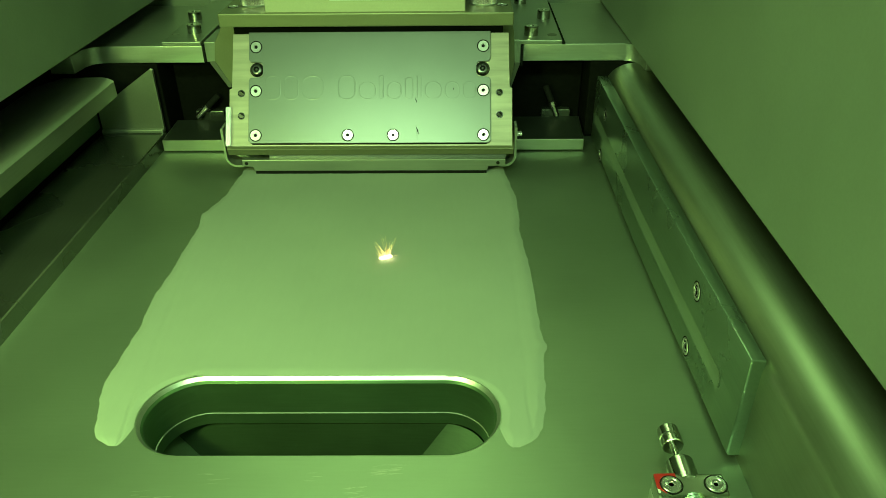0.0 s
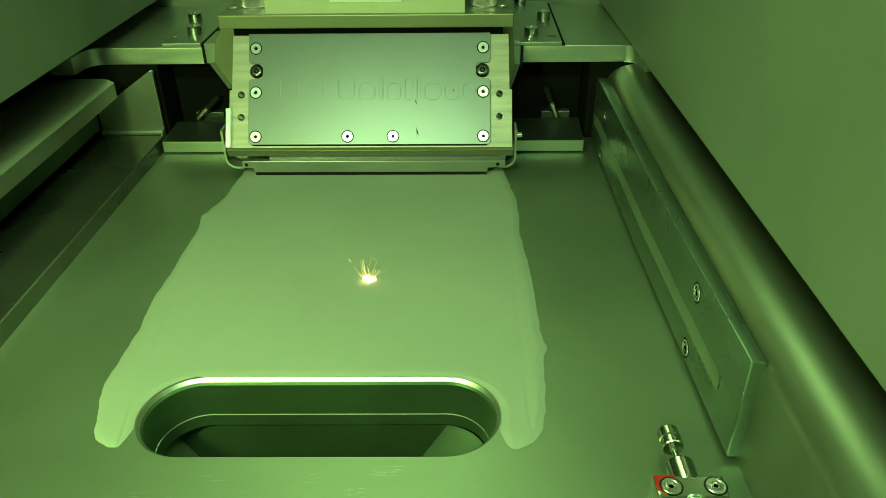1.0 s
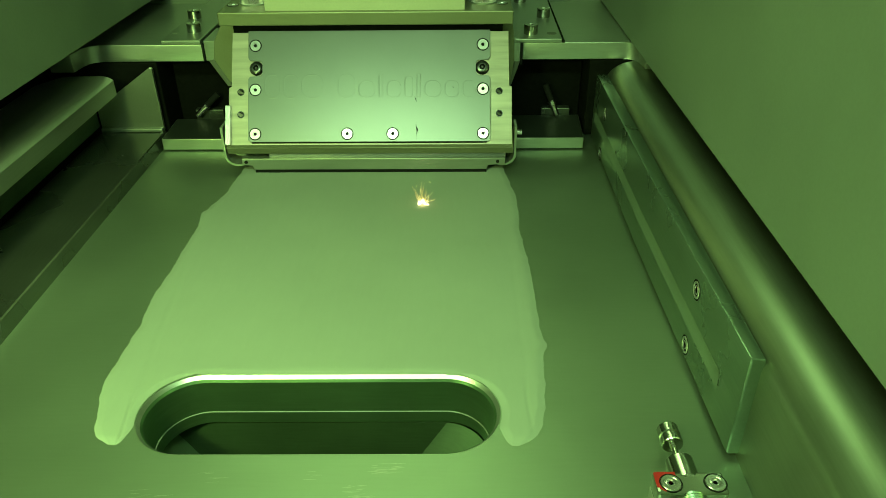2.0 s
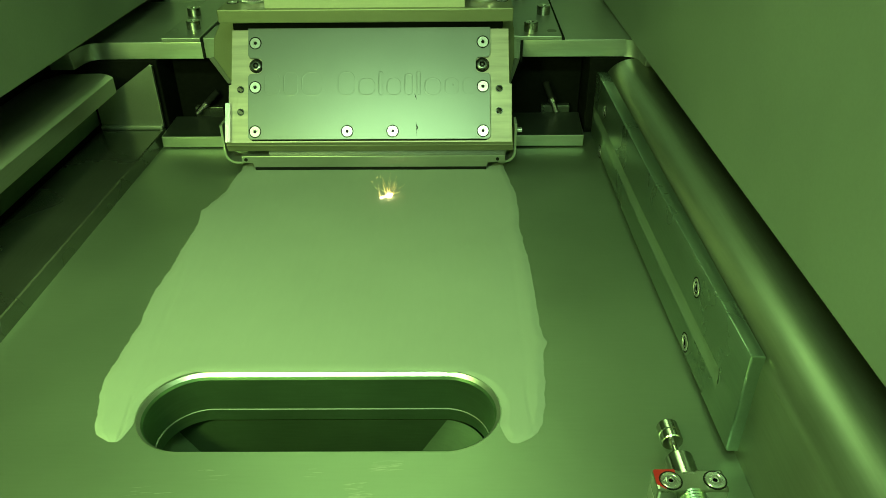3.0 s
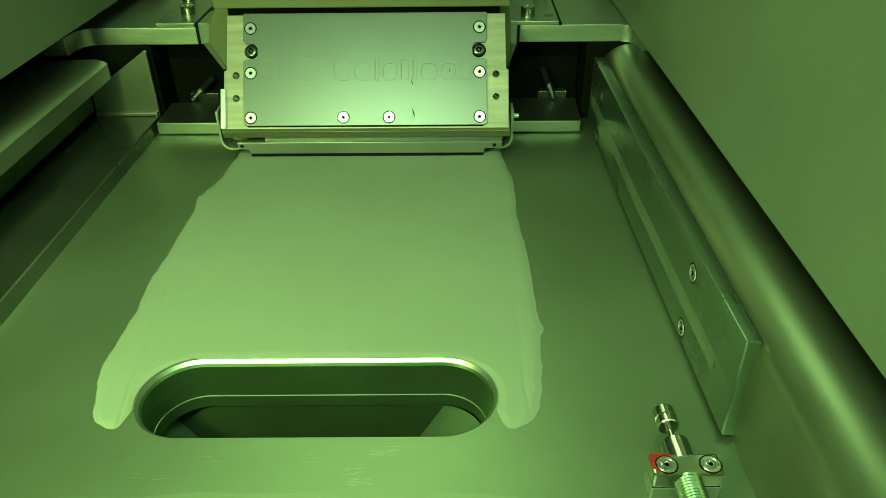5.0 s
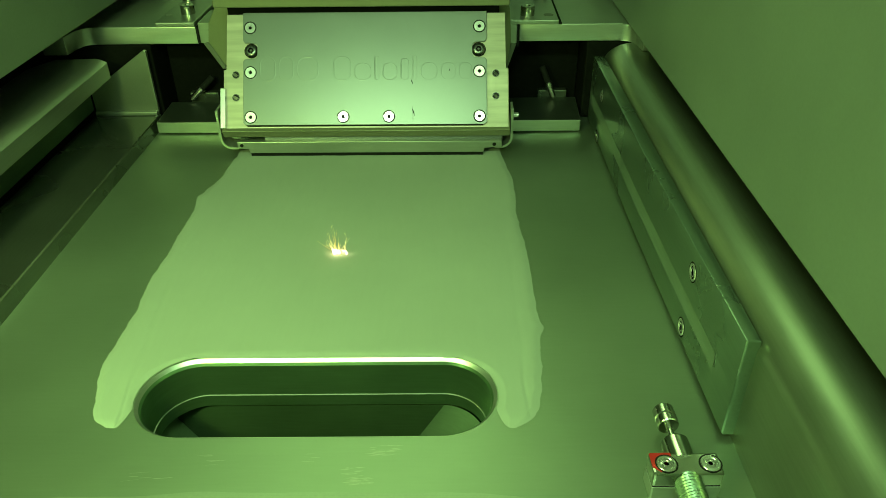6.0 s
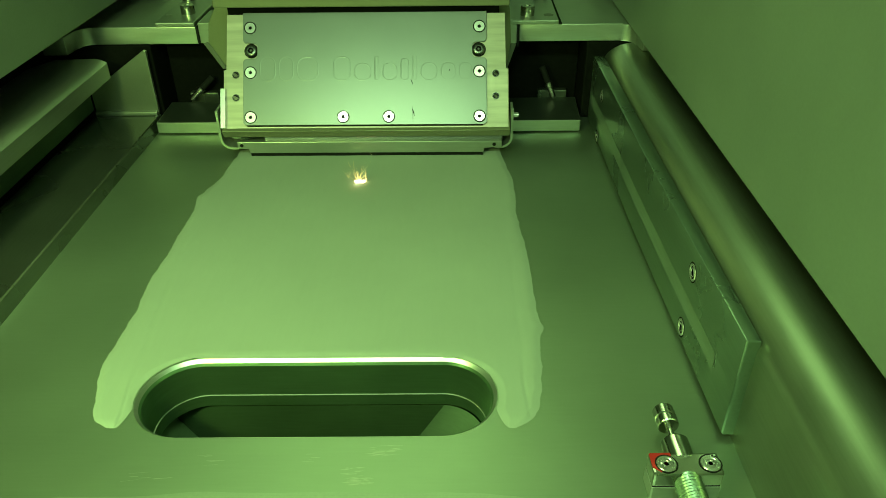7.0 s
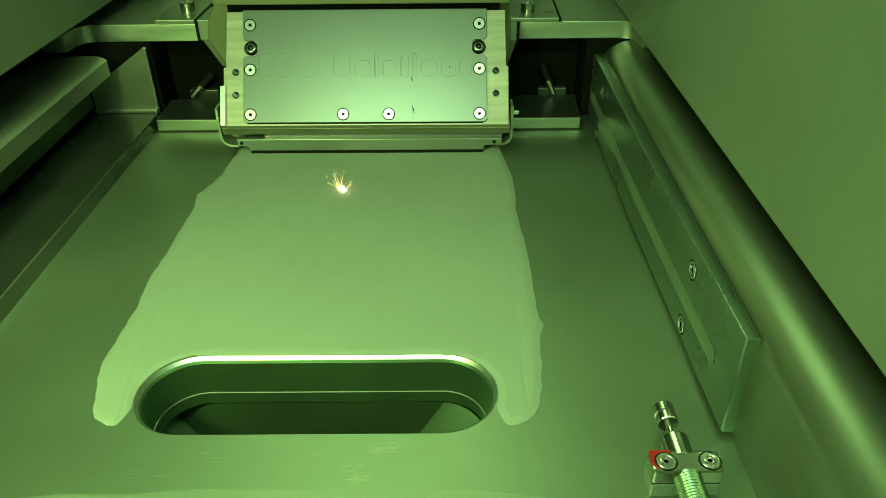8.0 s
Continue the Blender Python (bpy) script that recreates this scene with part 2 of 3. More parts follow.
# closing walls, black so that the space behind looks and reflects unlit
wall("wall_right_outer", 0.205, 0.215, -0.20, 0.62, -0.13, 0.6, "outer casing behind the rail, painted black as an unlit void", M_VOID)
wall("wall_left_outer", -0.235, -0.225, -0.20, 0.62, -0.13, 0.6, "outer casing behind the gas channel, painted black as an unlit void", M_VOID)
wall("wall_back", -0.235, 0.215, 0.62, 0.63, -0.13, 0.5, "matt steel rear wall of the chamber", M_WALL)
wall("wall_front", -0.235, 0.215, -0.21, -0.20, -0.13, 0.5, "matt steel front wall of the chamber")
tagged(part("ceiling", slab(-0.235, 0.215, -0.21, 0.63, 0.5, 0.51, 0.001), M_WALL), "matt steel chamber ceiling", "ceiling", kind="structure")


# ---- powder on the deck ----
def build_powder():
    """A thin spread of powder with ragged margins; it stops at the slot's rim."""
    left = [(0.2145, -0.073), (0.2155, -0.0775), (0.2175, -0.0815), (0.222, -0.0835), (0.229, -0.0856), (0.2385, -0.0885), (0.250, -0.0906), (0.262, -0.0902), (0.274, -0.0902), (0.2855, -0.0896),
            (0.298, -0.0912), (0.3095, -0.0920), (0.327, -0.0907), (0.3505, -0.0909), (0.3743, -0.0903), (0.3830, -0.0924), (0.3890, -0.0934), (0.3930, -0.0908), (0.403, -0.0885), (0.4114, -0.0855), (0.4264, -0.0850), (0.4465, -0.0832), (0.470, -0.0815)]
    right = [(0.2145, 0.072), (0.2155, 0.0755), (0.2175, 0.0795), (0.224, 0.0832), (0.244, 0.0862), (0.261, 0.0870), (0.269, 0.0885), (0.272, 0.0905), (0.276, 0.0880),
             (0.299, 0.0878), (0.329, 0.0878), (0.372, 0.0850), (0.378, 0.0862), (0.408, 0.0862), (0.443, 0.0812), (0.470, 0.0795)]
    ys = np.unique(np.concatenate([np.linspace(0.2145, 0.2524, 30), np.linspace(0.2524, 0.470, 150)]))
    bm = bmesh.new()

    def margin(table, y, side):
        x = sum(float(np.interp(y + d, [p[0] for p in table], [p[1] for p in table])) for d in (-0.002, -0.001, 0, 0.001, 0.002)) / 5
        return x + side * (0.0011 if side < 0 else 0.0006) * noise.noise((y * 160, side * 3.1, 0)) + side * 0.0005 * noise.noise((y * 520, side, 2))

    def inner(y, side):
        dy = max(y, 0.224) - SLOT_Y
        reach = math.sqrt(max(0.0, (SLOT_R + 0.0006) ** 2 - dy * dy))
        x = SLOT_X1 + reach if side > 0 else SLOT_X0 - reach
        if y < 0.224:      # rounded foot of the lobe
            tip = 0.0715 if side > 0 else -0.0725
            x = tip + (x - tip) * math.sqrt((y - 0.2144) / 0.0096)
        return x

    def u_mid(x0, x1, u):
        return x0 + (x1 - x0) * u

    def band(rows):
        top = []
        for y, x0, x1 in rows:
            k = 30 if x1 - x0 < 0.05 else 150
            row = []
            for i in range(k + 1):
                u = i / k
                edge = min(u, 1 - u) * (x1 - x0)
                gap = math.hypot(max(abs(u_mid(x0, x1, u) - (SLOT_X0 + SLOT_X1) / 2) - (SLOT_X1 - SLOT_X0) / 2, 0), y - SLOT_Y) - SLOT_R
                h = 0.0009 * max(0, min(1, edge / 0.003, gap / 0.002, (y - 0.2145) / 0.003)) + 0.0001
                x = x0 + (x1 - x0) * u
                wander = 0.0010 * noise.noise((y * 40, 0, 7))
                if y < 0.345:      # furrows left by the last sweep beside both margins
                    h -= 0.00035 * math.exp(-((x + 0.0800 + 0.10 * (y - 0.2145) - 0.008 + wander) / 0.0006) ** 2) * (h > 0.0004)
                    h -= 0.00025 * math.exp(-((x - 0.0790 + wander) / 0.0006) ** 2) * (h > 0.0004)
                h += 0.00003 * noise.noise((x * 420, y * 14, 1)) * min(1, edge / 0.004)
                h += 0.00012 * noise.noise((x * 90, y * 30, 5)) * min(1, edge / 0.006)
                rim_y = SLOT_Y + SLOT_R + SLOT_TURN * x + 0.0001
                near_slot = x1 - x0 > 0.05 and SLOT_X0 < x < SLOT_X1
                row.append(bm.verts.new((x, max(y, rim_y) if near_slot else y, h)))
            top.append(row)
        for a, b in zip(top, top[1:]):
            for i in range(len(a) - 1):
                bm.faces.new((a[i], a[i + 1], b[i + 1], b[i]))
    low = [y for y in ys if y <= 0.2524]
    band([(y, margin(left, y, -1), inner(y, -1)) for y in low])
    band([(y, inner(y, 1), margin(right, y, 1)) for y in low])
    band([(y, margin(left, y, -1), margin(right, y, 1)) for y in ys if y >= 0.2523])
    ob = smooth(part("powder_layer", bm, M_POWDER), 60)
    return tagged(ob, "flat spread of fine pale grey metal powder with ragged margins", "metal powder", kind="stuff")


build_powder()


def build_residue():
    """Faint dusty wipes on the deck before the slot."""
    bm = bmesh.new()
    rng = random.Random(4)
    level = 0.00003
    for cx, cy, w, count in ((0.001, 0.2003, 0.006, 7), (0.0265, 0.2035, 0.010, 26), (0.0165, 0.1950, 0.007, 14), (0.0185, 0.1908, 0.009, 26), (-0.052, 0.1930, 0.014, 6), (-0.036, 0.2000, 0.012, 5)):
        for _ in range(count):
            x, y = cx + rng.uniform(-0.45, 0.45) * w, cy + rng.gauss(0, 0.0011)
            half, thick = w * rng.uniform(0.08, 0.30), rng.uniform(0.00004, 0.00016)
            lean = half * rng.uniform(0.0, 0.16)
            top = [bm.verts.new((x + half * math.cos(a), y + lean * math.cos(a) + thick * math.sin(a), level)) for a in np.linspace(0, 2 * math.pi, 10, endpoint=False)]
            level += 0.000002
            bm.faces.new(top)
    return tagged(part("powder_residue", bm, M_RESIDUE), "faint pale powder wipes left on the steel deck", "powder residue", kind="stuff")


build_residue()


def build_film():
    """Dusty film nearer the chamber door, with a wavering far edge."""
    bm = bmesh.new()
    far = [(x, 0.1862 + 0.0010 * noise.noise((x * 45, 3, 0)) + 0.0004 * noise.noise((x * 180, 1, 0)) - 0.16 * max(0.0, x - 0.060) - 0.05 * max(0.0, -0.030 - x)) for x in np.linspace(-0.135, 0.098, 70)]
    low = [bm.verts.new((x, 0.120, 0.00002)) for x, _ in far]
    high = [bm.verts.new((x, y, 0.00002)) for x, y in far]
    for k in range(len(far) - 1):
        bm.faces.new((low[k], low[k + 1], high[k + 1], high[k]))
    return tagged(part("dust_film", bm, M_FILM), "thin film of powder dust on the steel deck", "dust", kind="stuff")


build_film()

# ---- right side: round-topped rail cover and guide plate ----
rail = thing("side_rail", "long brushed steel rail cover with a rounded top", "rail")
profile = [(0.1500, -0.001)] + [(x, 0.0395 + (z - 0.0395) * 0.72) for x, z in arc(0.168, 0.0395, 0.018, 180, 0, 28)] + [(0.1860, 0.0200)]
smooth(part("cover", extrude(sheet_path(profile, 0.0012), "y", -0.20, 0.495), M_RAIL, rail), 30)
smooth(part("end_cap", extrude([(0.1505, 0.0)] + [(x, 0.0395 + (z - 0.0395) * 0.72) for x, z in arc(0.168, 0.0395, 0.0174, 180, 0, 18)] + [(0.1854, 0.0)], "y", 0.490, 0.494), M_DARK, rail), 30)


def build_guide():
    guide = thing("guide_plate", "long steel guide plate screwed to the rail cover, milled groove", "guide plate")
    y0, y1, x0, x1, z0, z1 = 0.2090, 0.492, 0.1451, 0.1499, 0.0026, 0.0452
    drift = lambda y: -0.0022 * min(1.0, (y - y0) / 0.14)      # the plate's face drifts inwards with depth to fit the camera's view
    # closed section: (height, depth from the face, belongs to the groove)
    section = [(z0, 0.0006, 0), (z0, None, 0), (z1 - 0.0004, None, 0), (z1, 0.0036, 0), (z1, 0.0007, 0), (z1 - 0.0002, 0.0002, 0), (z1 - 0.0008, 0.0, 0),
               (0.0236, 0.0, 1), (0.0231, 0.0019, 1), (0.0222, 0.0022, 1), (0.0205, 0.0021, 1), (0.0175, 0.0014, 1), (0.0150, 0.0006, 1), (0.0136, 0.0, 1), (z0 + 0.0006, 0.0, 0)]
    rings = []
    ends = [(y0, 0.0, 0.0008), (y0 + 0.0001, 0.0, 0.0005), (y0 + 0.0004, 0.0, 0.0001), (y0 + 0.0008, 0.0, 0.0), (y0 + 0.018, 0.0, 0.0)]
    ends += [(y0 + 0.018 + 0.008 * k / 5, math.sin(k * math.pi / 10), 0.0) for k in range(1, 6)]
    ends += [(y, 1.0, 0.0) for y in (0.26, 0.29, 0.32, 0.35, 0.40, 0.45)]
    ends += [(y1 - 0.012, 1.0, 0.0), (y1 - 0.004, 0.4, 0.0), (y1, 0.0, 0.0)]
    for y, depth, round_off in ends:
        ring = []
        for z, d, in_groove in section:
            x = x1 if d is None else x0 + drift(y) + (d * depth if in_groove else d)
            ring.append((max(x, x0 + drift(y) + round_off), y, min(z, z1 - round_off)))
        rings.append(ring)
    smooth(part("plate", loft(rings), M_PLATE, guide), 24)
    # paler strip in the groove paints the light its flank reflects
    strip = []
    for y, depth, _ in ends[4:-1]:
        strip.append([(x0 + drift(y) + d * depth - 0.00006, y, z) for z, d, in_groove in section if in_groove and 0.0140 < z < 0.0210])
    smooth(part("groove", loft(strip, closed=False), M_GROOVE, guide, "floor of the milled groove, reflected light painted pale"), 40)
    face = pose(0, 0, 0, 0, -90, 0)
    for y, z in ((0.262, 0.0352), (0.262, 0.0080), (0.455, 0.0325), (0.457, 0.0050)):
        socket_screw(guide, Matrix.Translation((x0 + drift(y), y, z)) @ face, 0.0038, 0.0003, dish=True)
    return guide


build_guide()

# ---- left side: gas channel with a hood ----
channel = thing("gas_channel", "dark steel gas outlet channel along the deck with a hood", "gas channel")
lip = [(-0.1453, -0.002), (-0.1453, 0.0004), (-0.1468, 0.0073), (-0.1474, 0.0079), (-0.1490, 0.0079), (-0.1490, -0.002)]
smooth(part("lip", extrude(lip, "y", -0.20, 0.4920), M_TRAY, channel, "slanting outer lip of the channel"), 20)
part("tray", slab(-0.1905, -0.1488, -0.20, 0.4925, 0.0050, 0.0074, 0.0003), M_TRAY, channel, "polished dark tray of the channel")
# back plate darkened in colour for the shade under the hood
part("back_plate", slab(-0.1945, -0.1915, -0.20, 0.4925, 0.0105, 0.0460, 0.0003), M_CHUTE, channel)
hood = [(-0.1690, 0.0376), (-0.1680, 0.0380), (-0.1680, 0.0474)] + arc(-0.1760, 0.0363, 0.0140, 54, 90, 8) + [(-0.2000, 0.0500), (-0.2200, 0.0440), (-0.2320, 0.0300), (-0.1960, 0.0376)]
smooth(part("hood", extrude(hood, "y", -0.20, 0.479), M_CHANNEL, channel, "brushed steel hood with a rounded top"), 28)
part("end_plate", extrude([(-0.1905, 0.0076), (-0.1480, 0.0076), (-0.1476, 0.0504), (-0.1492, 0.0511), (-0.1905, 0.0232)], "y", 0.4925, 0.4950, 0.0002), M_CHANNEL, channel)
part("sill", slab(-0.1900, -0.1480, 0.4890, 0.4925, 0.0074, 0.0104, 0.0009), M_SHELF, channel)

# ---- rear: sealing bar on the deck ----
bar = thing("sealing_bar", "flat ground steel bar lying across the deck", "bar")
part("bar_body", extrude([(-0.1440, 0.4750), (0.1352, 0.4750), (0.1375, 0.5165), (-0.1455, 0.5115)], "z", 0.0008, 0.0084, 0.0004), M_BAR, bar)
# thin dark sheet paints the unlit rear that the bar's top reflects
part("bar_top", extrude([(-0.1434, 0.4758), (0.1346, 0.4758), (0.1368, 0.5158), (-0.1448, 0.5108)], "z", 0.0083, 0.0086), M_BARTOP, bar, "upper face of the bar, its dark reflection painted on")
# black filler under the bar paints its contact shadow
part("gasket", slab(-0.1400, 0.1310, 0.4765, 0.5090, 0.0001, 0.0008, 0.0), M_SEAL, bar, "black strip painting the shadow under the bar")
for x, tilt in ((-0.1235, 48), (0.1212, -23)):
    part("clamp_block", slab(x - 0.0100, x + 0.0100, 0.5172, 0.5230, 0.0002, 0.0130, 0.0006), M_TRAY, bar, "dark clamp block")
    m = pose(x - (0.0070 if x < 0 else 0.0), 0.5130, 0.0108, -8, tilt, 0)
    bolt = smooth(part("bolt", turned([(0.0001, -0.001), (0.0019, -0.001), (0.0021, 0.0), (0.0021, 0.0062), (0.0027, 0.0066), (0.0027, 0.0096), (0.0022, 0.0102), (0.0001, 0.0102)], 18, m), M_SCREW, bar, "bright steel bolt"), 30)
    # rod's dimness behind the bar is put into its black colour
    smooth(part("rod", turned([(0.0001, 0.0100), (0.0021, 0.0100), (0.0021, 0.0215), (0.0001, 0.0220)], 14, m), M_HOLE, bolt, "steel rod, painted black for its dim place"), 30)

# ---- rear: carriage bridge ----
bridge = thing("carriage_bridge", "ground steel carriage bridge spanning the chamber on rounded ends", "bridge plate")


def build_bridge_side(side, inner, arm_x, outer):
    """One wing: a thick plate whose outer end runs forward as a short arm, with a rounded inner corner."""
    r, y = 0.0085, 0.4995
    corner = [(arm_x - side * r * (1 - math.sin(a)), y - r * (1 - math.cos(a))) for a in np.linspace(0, math.pi / 2, 9)]
    loop = [(inner, 0.612), (inner, y)] + corner + [(arm_x + side * 0.0006, 0.4775), (outer, 0.4775), (outer, 0.612)]
    smooth(part("wing_plate", extrude(loop, "z", 0.0530, 0.0641, 0.0006), M_SHELF, bridge), 30)


build_bridge_side(-1, -0.1142, -0.1900, -0.2060)
build_bridge_side(1, 0.0946, 0.1690, 0.1800)
part("cover_plate", slab(-0.1400, -0.1145, 0.4985, 0.612, 0.0642, 0.0672, 0.0006), M_SHELF, bridge)
part("cover_plate", extrude([(0.0885, 0.4985), (0.1195, 0.4985), (0.1215, 0.612), (0.0885, 0.612)], "z", 0.0642, 0.0668, 0.0005), M_SHELF, bridge)
part("seam", extrude([(0.1197, 0.4990), (0.1216, 0.4990), (0.1234, 0.612), (0.1216, 0.612)], "z", 0.0640, 0.0650), M_HOLE, bridge)
# black slabs paint the shade inside the two clearance slots
part("clearance_slot", slab(-0.1142, -0.1128, 0.4982, 0.5100, 0.0540, 0.0644, 0.0), M_HOLE, bridge)
part("clearance_slot", slab(0.0933, 0.0946, 0.4980, 0.5100, 0.0500, 0.0641, 0.0), M_HOLE, bridge)
# black blocks added under the bridge in place of its deep shade
part("lower_beam", slab(-0.1460, 0.1385, 0.5240, 0.60, 0.0005, 0.0528, 0.001), M_VOID, bridge, "black block painting the shade under the bridge")
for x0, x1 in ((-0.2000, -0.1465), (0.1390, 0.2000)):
    part("beam_end", slab(x0, x1, 0.4990, 0.60, 0.0005, 0.0526, 0.001), M_VOID, bridge, "black end block painting the shade under the bridge")
for x, y in ((-0.1246, 0.5205), (-0.1350, 0.5560), (0.1005, 0.5115), (0.1131, 0.5545), (0.1000, 0.6000)):
    zc = 0.0668
    socket_screw(bridge, pose(x, y, zc + 0.0010), 0.0046, 0.0050, M_TURNED, "cap_screw", False)
part("pin_hole", turned([(0.0001, 0), (0.0032, 0), (0.0032, 0.0002), (0.0001, 0.0002)], 20, pose(0.1142, 0.5110, 0.0668)), M_DARK, bridge)
# left hole's bright disc paints the light that falls into it
part("pin_hole", turned([(0.0001, 0), (0.0022, 0), (0.0022, 0.0002), (0.0001, 0.0002)], 20, pose(-0.1366, 0.5167, 0.0672)), M_RIM, bridge)

# ---- recoater ----
LEAN = 33.0
P0 = (-0.0019, 0.440, 0.0212)
PANEL = Matrix.Translation(P0) @ pose(0, 0, 0, 90 - LEAN, 0, 0) @ Matrix.Diagonal((0.976, 0.985, 1, 1))   # local x across, y up the panel, z out of it
recoater = thing("recoater", "powder recoater with a leaning blasted steel cover and milled holder", "recoater")


def build_recoater():
    su = PANEL
    # holder body behind the cover: stepped outline in the panel's own plane
    outline = [(-0.0885, -0.0034), (0.0895, -0.0034), (0.0895, 0.0345), (0.0875, 0.0345), (0.0875, 0.0690), (-0.0865, 0.0690), (-0.0865, 0.0345), (-0.0885, 0.0345)]
    bm = extrude(outline, "z", -0.022, -0.0016, 0.0003)
    bmesh.ops.transform(bm, matrix=su, verts=bm.verts)
    body = part("holder", bm, M_HOLDER, recoater, "milled pale aluminium holder with cutter marks")
    # threaded bores in the holder's margins, drawn as raised black discs
    for u, v in ((-0.0808, 0.0315), (-0.0808, 0.0174), (0.0815, 0.0315), (0.0815, 0.0176)):
        r = 0.0020
        smooth(part("threaded_hole", turned([(r, 0.0), (r, 0.0003), (r * 0.86, 0.0003), (r * 0.80, 0.0001), (0.0001, 0.0001)], 20, su @ Matrix.Translation((u, v, -0.0015))), M_HOLE, body), 30)
        # tilted bright disc added to paint the crescent glint in the bore
        part("set_screw", turned([(0.0001, 0), (r * 0.82, 0), (r * 0.82, 0.0002), (0.0001, 0.0002)], 16, su @ Matrix.Translation((u, v, -0.0011)) @ pose(0, 0, 0, -28, 24, 0)), M_SCREW, body)
        part("thread", turned([(r * 1.12, 0.0), (r * 1.12, 0.0004), (r * 0.9, 0.0004), (r * 0.9, 0.0)], 20, su @ Matrix.Translation((u, v, -0.0015))), M_BLACK, body)
    # cover panel with notches beside the dark screws
    half, top = 0.0759, 0.0695
    side = [(half - 0.0015, 0), (half, 0.0015), (half, 0.0395), (half - 0.0012, 0.0410), (half - 0.0080, 0.0412), (half - 0.0092, 0.0428),
            (half - 0.0092, 0.0490), (half - 0.0080, 0.0508), (half - 0.0012, 0.0508), (half, 0.0525), (half, top)]
    loop = side + [(-x, y) for x, y in reversed(side)]
    bm = extrude(loop, "z", -0.0015, 0.0, 0.00022)
    bmesh.ops.transform(bm, matrix=su, verts=bm.verts)
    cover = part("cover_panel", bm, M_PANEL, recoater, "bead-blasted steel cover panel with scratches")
    # solid black strip paints the shadow line along the panel's lower edge
    bm = slab(-0.0735, 0.0735, -0.0006, 0.0001, -0.0016, -0.0003, 0.0)
    bmesh.ops.transform(bm, matrix=su, verts=bm.verts)
    part("shadow_gap", bm, M_HOLE, recoater, "black strip painting the shadow below the cover panel")
    for u, v in ((-0.0713, 0.0050), (-0.0713, 0.0326), (-0.0713, 0.0602), (0.0713, 0.0050), (0.0713, 0.0326), (0.0713, 0.0602), (-0.0135, 0.0050), (0.0149, 0.0050)):
        socket_screw(cover, su @ Matrix.Translation((u, v, 0)), 0.0035, 0.0003)
    for u in (-0.0709, 0.0709):
        socket_screw(body, su @ Matrix.Translation((u, 0.0462, -0.0012)), 0.0040, 0.0022, M_BLACK, "dark_screw", True, domed=True)
    # embossed mark: plain rounded outlines standing for the letters
    def outline_bar(u, v, w, h, t=0.00055, lift=0.000022):
        r = min(w, h) * 0.42
        def ring(inset, z):
            ww, hh, rr = w / 2 - inset, h / 2 - inset, max(r - inset, 0.0002)
            pts = []
            for cx, cy, a0 in ((ww - rr, hh - rr, 0), (-ww + rr, hh - rr, 90), (-ww + rr, -hh + rr, 180), (ww - rr, -hh + rr, 270)):
                pts += [(u + cx + rr * math.cos(radians(a0 + k * 18)), v + cy + rr * math.sin(radians(a0 + k * 18)), z) for k in range(6)]
            return pts
        bm = loft([ring(-t * 0.5, -0.0001), ring(0, lift), ring(t, lift), ring(t * 1.5, -0.0001)], cap=False)
        bmesh.ops.transform(bm, matrix=su, verts=bm.verts)
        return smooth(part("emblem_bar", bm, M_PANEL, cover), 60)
    tall, low, base = 0.0150, 0.0108, 0.0272
    x = -0.0655
    for w, h in ((0.0098, tall), (0.0090, tall), (0.0136, tall), (0, 0), (0.0108, tall), (0.0104, low), (0.0028, tall), (0.0090, low), (0.0052, tall * 0.9), (0.0028, tall), (0.0104, low), (0.0090, low), (0.0080, low)):
        if w == 0:
            x += 0.0070
            continue
        outline_bar(x + w / 2, base + h / 2, w, h)
        x += w + 0.0022
    # scratches
    for u0, v0, u1, v1, w in ((0.0292, 0.0105, 0.0310, 0.0048, 0.0006), (0.0296, 0.0120, 0.0300, 0.0005, 0.00018), (0.0285, 0.0285, 0.0300, 0.0242, 0.0004), (0.0525, 0.0345, 0.0527, 0.0325, 0.0003)):
        d = Vector((u1 - u0, v1 - v0, 0)).normalized()
        q = Vector((-d.y, d.x, 0)) * w / 2
        a, b = Vector((u0, v0, 0.00003)), Vector((u1, v1, 0.00003))
        mid = (a + b) / 2 + q * 2
        bm = bmesh.new()
        bm.faces.new([bm.verts.new(su @ p) for p in (a, mid - q * 3, b, mid)])
        part("scratch", bm, M_HOLE, cover)
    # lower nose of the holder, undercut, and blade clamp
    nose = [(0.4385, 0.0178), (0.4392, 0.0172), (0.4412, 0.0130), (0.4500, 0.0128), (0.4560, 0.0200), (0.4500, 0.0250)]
    # shade on the downward face is put into the nose's darker olive
    part("nose", extrude(nose, "x", -0.0895, 0.0862, 0.0002), M_TOP, recoater, "underside of the holder, its shade painted in darker olive")
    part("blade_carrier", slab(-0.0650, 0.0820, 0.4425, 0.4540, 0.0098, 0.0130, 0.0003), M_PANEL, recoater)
    blade = [(-0.0815, 0.0105), (-0.0815, 0.0062), (-0.0745, 0.0062), (-0.0745, 0.0030), (0.0705, 0.0030), (0.0705, 0.0062), (0.0815, 0.0062), (0.0815, 0.0105)]
    clamp = part("blade_clamp", extrude(blade, "y", 0.4392, 0.4430, 0.00035), M_SHELF, recoater, "stepped steel clamp strip holding the blade")
    for x in (-0.0788, 0.0768):
        part("pin_hole", turned([(0.0001, 0), (0.0011, 0), (0.0011, 0.0003), (0.0001, 0.0003)], 16, Matrix.Translation((x, 0.4392, 0.0082)) @ pose(0, 0, 0, 90, 0, 0)), M_HOLE, clamp)
